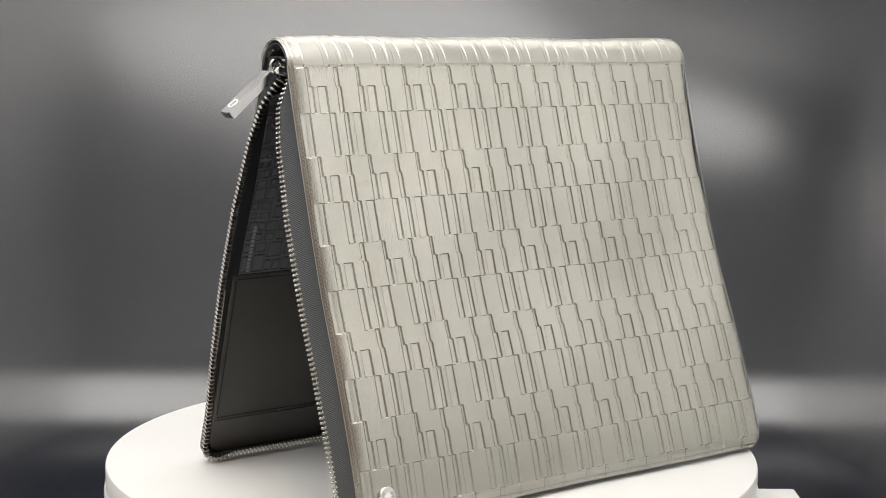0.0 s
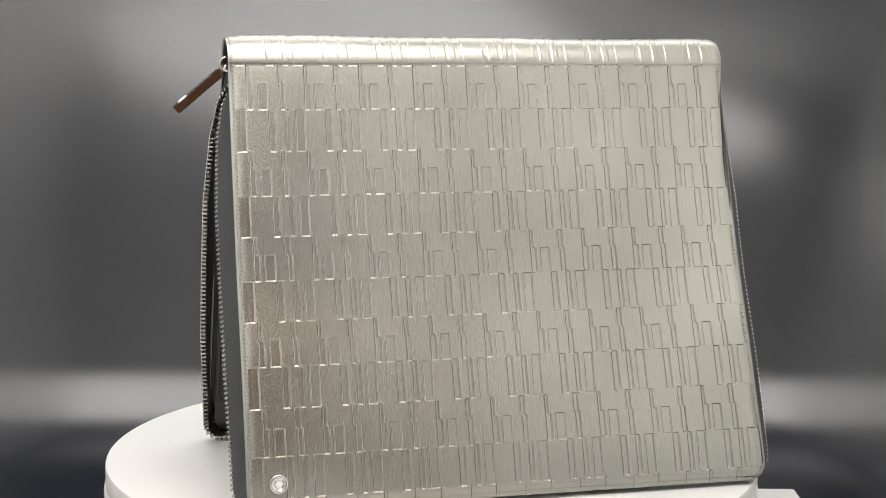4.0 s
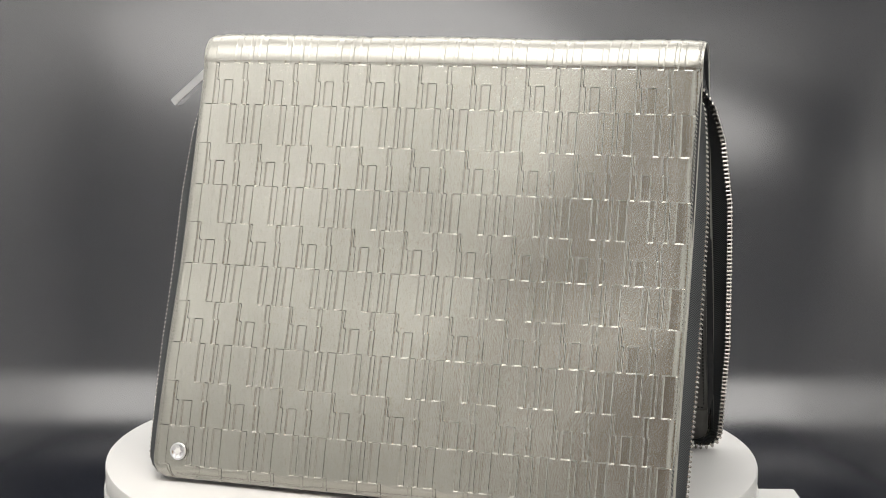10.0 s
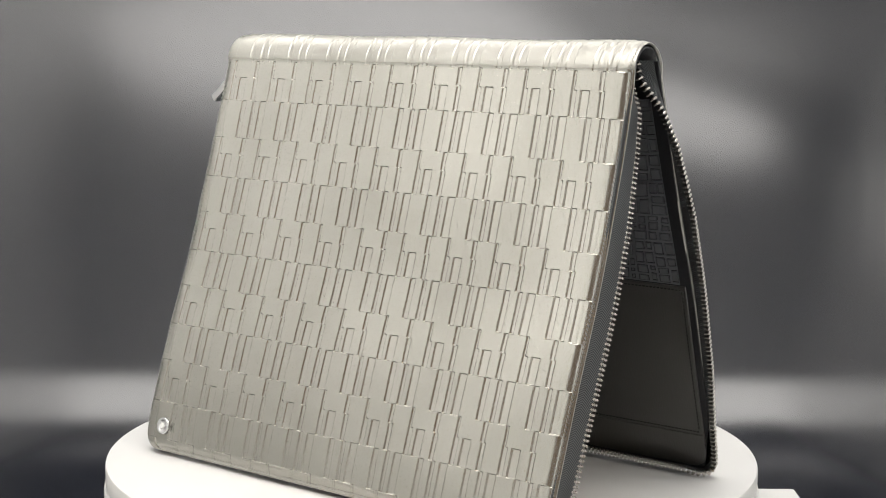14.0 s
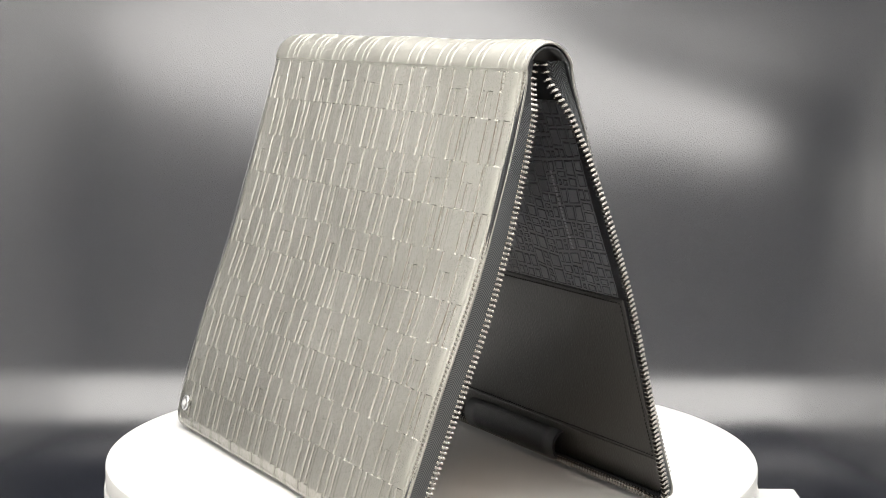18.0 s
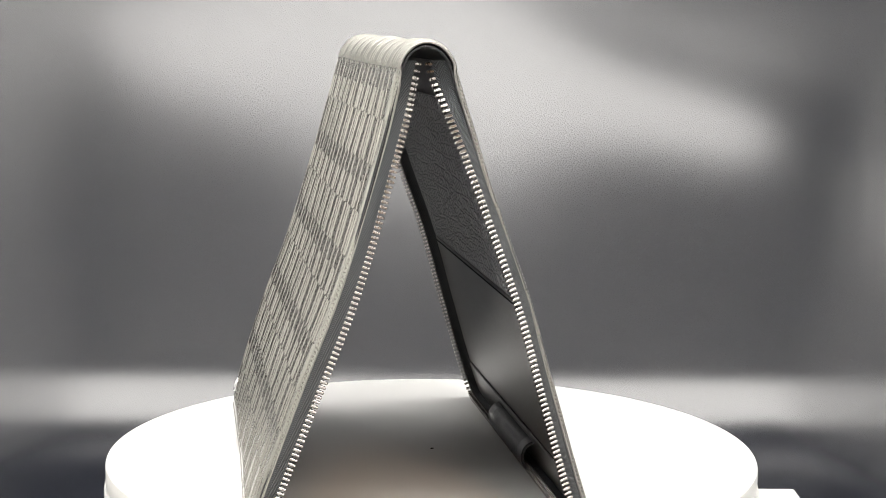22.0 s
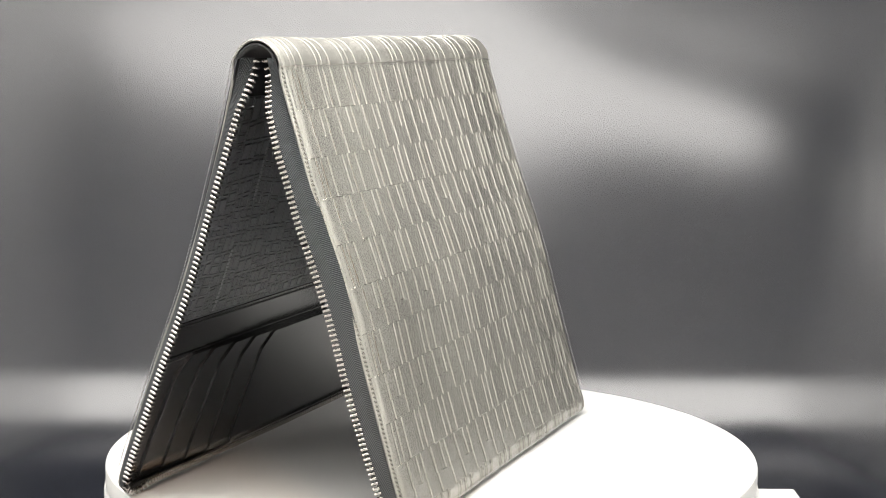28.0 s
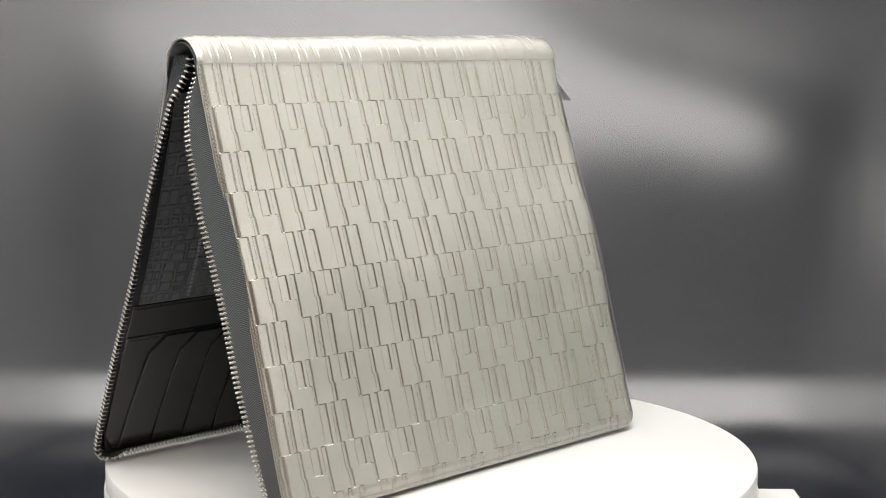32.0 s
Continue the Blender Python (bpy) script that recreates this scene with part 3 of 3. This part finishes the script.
def stitches(name, parent, runs, mat, pitch=0.0020, length=0.0014, wide=0.00036, slant=0.0, label=""):
    """Saddle stitches: little rounded bars along runs of (x, sig, d) way points, in one mesh."""
    verts, faces = [], []
    for run in runs:
        run = np.array(run)
        st = np.concatenate([[0], np.cumsum(np.hypot(*np.diff(run[:, :2], axis=0).T))])
        for k in range(int(st[-1] / pitch)):
            w = np.array([k * pitch, k * pitch + length / 2, k * pitch + length]) + 0.0005
            x, s, d = (np.interp(w, st, run[:, i]) for i in range(3))
            t = np.array([x[2] - x[0], s[2] - s[0]])
            t /= max(np.hypot(*t), 1e-9)
            o = np.array([-t[1], t[0]]) * wide
            lean = np.array([-t[1], t[0]]) * slant
            x, s = x + lean[0] * np.array([-1, 0, 1]), s + lean[1] * np.array([-1, 0, 1])
            b = len(verts)
            for i, lift in enumerate((0.0, wide * 1.3, 0.0)):
                for g, l in ((-1, 0), (0, 1), (1, 0)):
                    verts.append(at(x[i] + o[0] * g, s[i] + o[1] * g, d[i] + run[0, 2] * 0 - (lift + l * wide * 0.9) * RUN_SIDE[name]))
            for i in range(2):
                for j in range(2):
                    faces.append((b + 3 * i + j, b + 3 * i + j + 1, b + 3 * i + j + 4, b + 3 * i + j + 3))
    ob = hang(name, mesh_of(name, verts, faces, mat, True), parent, label)
    return tagged(ob, kind="stuff")


RUN_SIDE = {"hem_stitching": 1, "pocket_stitching": -1}


def portfolio():
    root = tagged(new("zip_portfolio"), "open pewter leather zip portfolio standing like a tent on the turntable", "portfolio")
    cov = cover(root)
    hem = [[(x, s, 0.0008) for s in np.linspace(0.012, SE - 0.012, 300)] for x in (XL + 0.0013, XR - 0.0013)]
    hem += [[(x, s, 0.0008) for x in np.linspace(XL + 0.012, XR - 0.012, 200)] for s in (0.0013, SE - 0.0013)]
    stitches("hem_stitching", cov, hem, M["thread"], wide=0.00028, slant=0.0004, label="grey saddle stitching along the hem")
    for fold, length, name in ((front, LEN_F, "front_lining"), (back, LEN_B, "back_lining")):
        slab(name, XL + 0.0003, XR - 0.0003, -0.006, length - 0.0012, 0.0024, D_IN, M["lining"], root, "black leather lining panel", fold, 8, edge=foot_round(length, 0.0085, 0.0012))
    # inside of the spine
    sig = np.linspace(SF - 0.004, SB + 0.004, 30)
    v = np.concatenate([at(x, sig, d) for d in (0.0026, 0.0034) for x in (XL + 0.0004, XR - 0.0004)])
    f = []
    for i in range(29):
        f += [(i, i + 1, 30 + i + 1, 30 + i), (60 + i, 90 + i, 90 + i + 1, 60 + i + 1), (i, 60 + i, 61 + i, i + 1), (30 + i, 31 + i, 91 + i, 90 + i)]
    hang("spine_lining", mesh_of("spine_lining", v, f, M["lining"], True), root, "black lining inside the spine")
    zipper(root, LEN_F, front, (0.008, 0.0066), "charcoal herringbone zip tape with nickel teeth")
    zipper(root, LEN_B, back, (0.0074, 0.0102), "charcoal herringbone zip tape with nickel teeth")
    return root


PORTFOLIO = portfolio()


def inside_front():
    """Card slots, pockets and lining print on the inside of the front panel."""
    r = PORTFOLIO
    map_blocks(r, front, 0.012, 0.121, 5)
    for x, a, b in ((0.105, 0.088, 0.119), (0.096, 0.038, 0.064), (0.02, 0.03, 0.06), (-0.04, 0.085, 0.116)):
        print_line(r, front, x, a, b, int(1000 * a))
    rim = foot_round(LEN_F)
    a, b = XL + 0.0035, XR - 0.0035
    slab("slip_pocket", a, b, 0.1215, LEN_F - 0.0035, D_IN, D_IN + 0.0007, M["pocket"], r, "plain black leather slip pocket", front, 6, edge=rim)
    slab("card_panel", a, b, 0.1392, LEN_F - 0.0035, D_IN + 0.0007, D_IN + 0.0014, M["pocket"], r, "black leather card panel", front, 6, edge=rim)
    for i in range(5):
        x = 0.1125 - 0.0187 * i

        def edge(s, p, q, x=x):
            cut = x + 0.0095 * min(max((s - 0.1400) / 0.0100, 0), 1) + 0.006 * max(s - 0.150, 0) / 0.05
            e0, _ = rim(s, p, q)
            return e0, cut
        slab("card_slot", a, x, 0.1405, LEN_F - 0.0045, D_IN + 0.0014 + 0.0009 * i, D_IN + 0.0026 + 0.0009 * i, M["pocket"], r, "black leather card slot with a slanted mouth", front, 6, edge=edge)
    run = [[(x, front(0.1235), D_IN + 0.0007) for x in np.linspace(a + 0.002, b - 0.002, 100)], [(x, front(0.1412), D_IN + 0.0014) for x in np.linspace(0.117, b - 0.002, 30)]]
    stitches("pocket_stitching", r, run, M["black_thread"], label="black pocket stitching")


def inside_back():
    """The large pocket, pen loop and lining print on the inside of the back panel."""
    r = PORTFOLIO
    map_blocks(r, back, 0.012, 0.106, 9)
    for x, a, b in ((-0.100, 0.080, 0.104), (0.1085, 0.046, 0.085), (0.044, 0.080, 0.103), (-0.05, 0.04, 0.07)):
        print_line(r, back, x, a, b, int(1000 * a))
    rim = foot_round(LEN_B)
    a, b = XL + 0.0035, XR - 0.0035
    slab("large_pocket", a, b, 0.1068, LEN_B - 0.0035, D_IN, D_IN + 0.0009, M["wide_pocket"], r, "plain black leather pocket", back, 6, edge=rim)
    slab("foot_band", a, b, 0.1862, LEN_B - 0.0035, D_IN + 0.0009, D_IN + 0.0015, M["wide_pocket"], r, "black leather band along the foot", back, 6, edge=rim)
    run = [[(x, back(0.1846), D_IN + 0.0009) for x in np.linspace(a + 0.002, b - 0.002, 100)], [(x, back(0.1086), D_IN + 0.0009) for x in np.linspace(a + 0.002, b - 0.002, 100)]]
    run += [[(x, back(s), D_IN + 0.0009) for s in np.linspace(0.109, 0.184, 60)] for x in (a + 0.002, b - 0.002)]
    stitches("pocket_stitching", r, run, M["black_thread"], label="black pocket stitching")
    # pen loop: a half tube with a wall, open at both ends
    verts, faces = [], []
    ks = np.linspace(-0.25, math.pi + 0.25, 18)
    xs = np.linspace(-0.024, 0.060, 9)
    for x in xs:
        for rad in (0.0068, 0.0056):
            for k in ks:
                verts.append(at(x, back(0.1985 - rad * 1.25 * math.cos(k)), D_IN + 0.0024 + rad * 1.12 * math.sin(k)))
    n = len(ks)
    for i in range(len(xs) - 1):
        for j in range(n - 1):
            o, q = i * 2 * n + j, (i + 1) * 2 * n + j
            faces += [(o, o + 1, q + 1, q), (o + n, q + n, q + n + 1, o + n + 1)]
    for i in (0, len(xs) - 1):
        for j in range(n - 1):
            o = i * 2 * n + j
            faces.append((o, o + n, o + n + 1, o + 1))
    hang("pen_loop", mesh_of("pen_loop", verts, faces, M["lining"], True), r, "black leather pen loop")


def fittings():
    """The round stud on the front panel, and the zip slider with its pull."""
    r = PORTFOLIO
    p = at(-0.0968, front(0.1950), -0.0002)
    q = at(-0.0968, front(0.1950), -0.0012)
    m = Matrix.Translation(Vector(p)) @ (Vector(q) - Vector(p)).to_track_quat("Z", "Y").to_matrix().to_4x4()
    stud = part("stud", lathe([(0, 0.0008), (0.0028, 0.0008), (0.0031, 0.0011), (0.0040, 0.0011), (0.0043, 0.0008), (0.0043, -0.0006), (0, -0.0006)], 48), M["steel"], r, "round polished steel stud", True)
    stud.matrix_local = m
    bm = bmesh.new()
    pts = []
    for k in range(12):
        rad = 0.0021 if k % 2 == 0 else 0.0013
        pts.append((rad * math.cos(k * math.pi / 6), rad * math.sin(k * math.pi / 6)))
    top = [bm.verts.new((x, y, 0.0012)) for x, y in pts]
    low = [bm.verts.new((x, y, 0.0006)) for x, y in pts]
    bm.faces.new(top)
    for i in range(12):
        j = (i + 1) % 12
        bm.faces.new((top[i], low[i], low[j], top[j]))
    part("emblem", bm, M["white"], stud, "plain white star shape")
    slider = part("zip_slider", box((0.011, 0.0085, 0.0035), (0, 0, 0), 0.0012, 3), M["steel"], r, "polished steel zip slider", True)
    slider.matrix_local = pose(-0.1065, -0.0262, 0.1985, 0, 14, 0)
    part("loop", ring_mesh(0.0026, 0.0009), M["nickel"], slider, "", True).matrix_local = pose(-0.0042, 0, 0.0022, 90, 0, 0)
    a, b = Vector((-0.1095, -0.0232, 0.2000)), Vector((-0.1338, -0.0232, 0.1795))
    size = (b - a).length
    side = [(size, -0.0020), (size, 0.0020), (0.0035, 0.0020), (-0.0030, -0.0026), (-0.0042, -0.0046), (0.0030, -0.0020)]
    bm = bmesh.new()
    ends = [[bm.verts.new((x, y * (0.62 if z < 0.0025 else 1), z)) for z, x in side] for y in (-0.0043, 0.0043)]
    for e in ends:
        bm.faces.new((e[0], e[1], e[2], e[5]))
        bm.faces.new((e[5], e[2], e[3], e[4]))
    for k in range(len(side)):
        g = (k + 1) % len(side)
        bm.faces.new((ends[0][k], ends[0][g], ends[1][g], ends[1][k]))
    bmesh.ops.bevel(bm, geom=bm.edges[:], offset=0.0003, segments=2, affect="EDGES")
    pull = part("pull_bar", bm, M["steel"], r, "polished steel zip pull")
    pull.matrix_local = Matrix.Translation(a) @ (b - a).to_track_quat("Z", "X").to_matrix().to_4x4()
    part("ring_emblem", ring_mesh(0.0023, 0.00042), M["white"], pull, "plain pale ring", True).matrix_local = pose(0.0020, 0, size - 0.0058, 0, 90, 0)


def ring_mesh(big, small):
    """A plain ring round z."""
    bm = bmesh.new()
    rows = [[bm.verts.new(((big + small * math.cos(q)) * math.cos(p), (big + small * math.cos(q)) * math.sin(p), small * math.sin(q)))
             for q in np.linspace(0, 2 * math.pi, 8, False)] for p in np.linspace(0, 2 * math.pi, 32, False)]
    for i in range(32):
        for j in range(8):
            bm.faces.new((rows[i][j], rows[(i + 1) % 32][j], rows[(i + 1) % 32][(j + 1) % 8], rows[i][(j + 1) % 8]))
    return bm


inside_front()
inside_back()
fittings()


def motions():
    rows = [(t, pose(0, 0, 0, 0, 0, turn(t))) for t in range(0, 33)]
    walk(PORTFOLIO, rows)
    walk(PLATTER, rows)


motions()
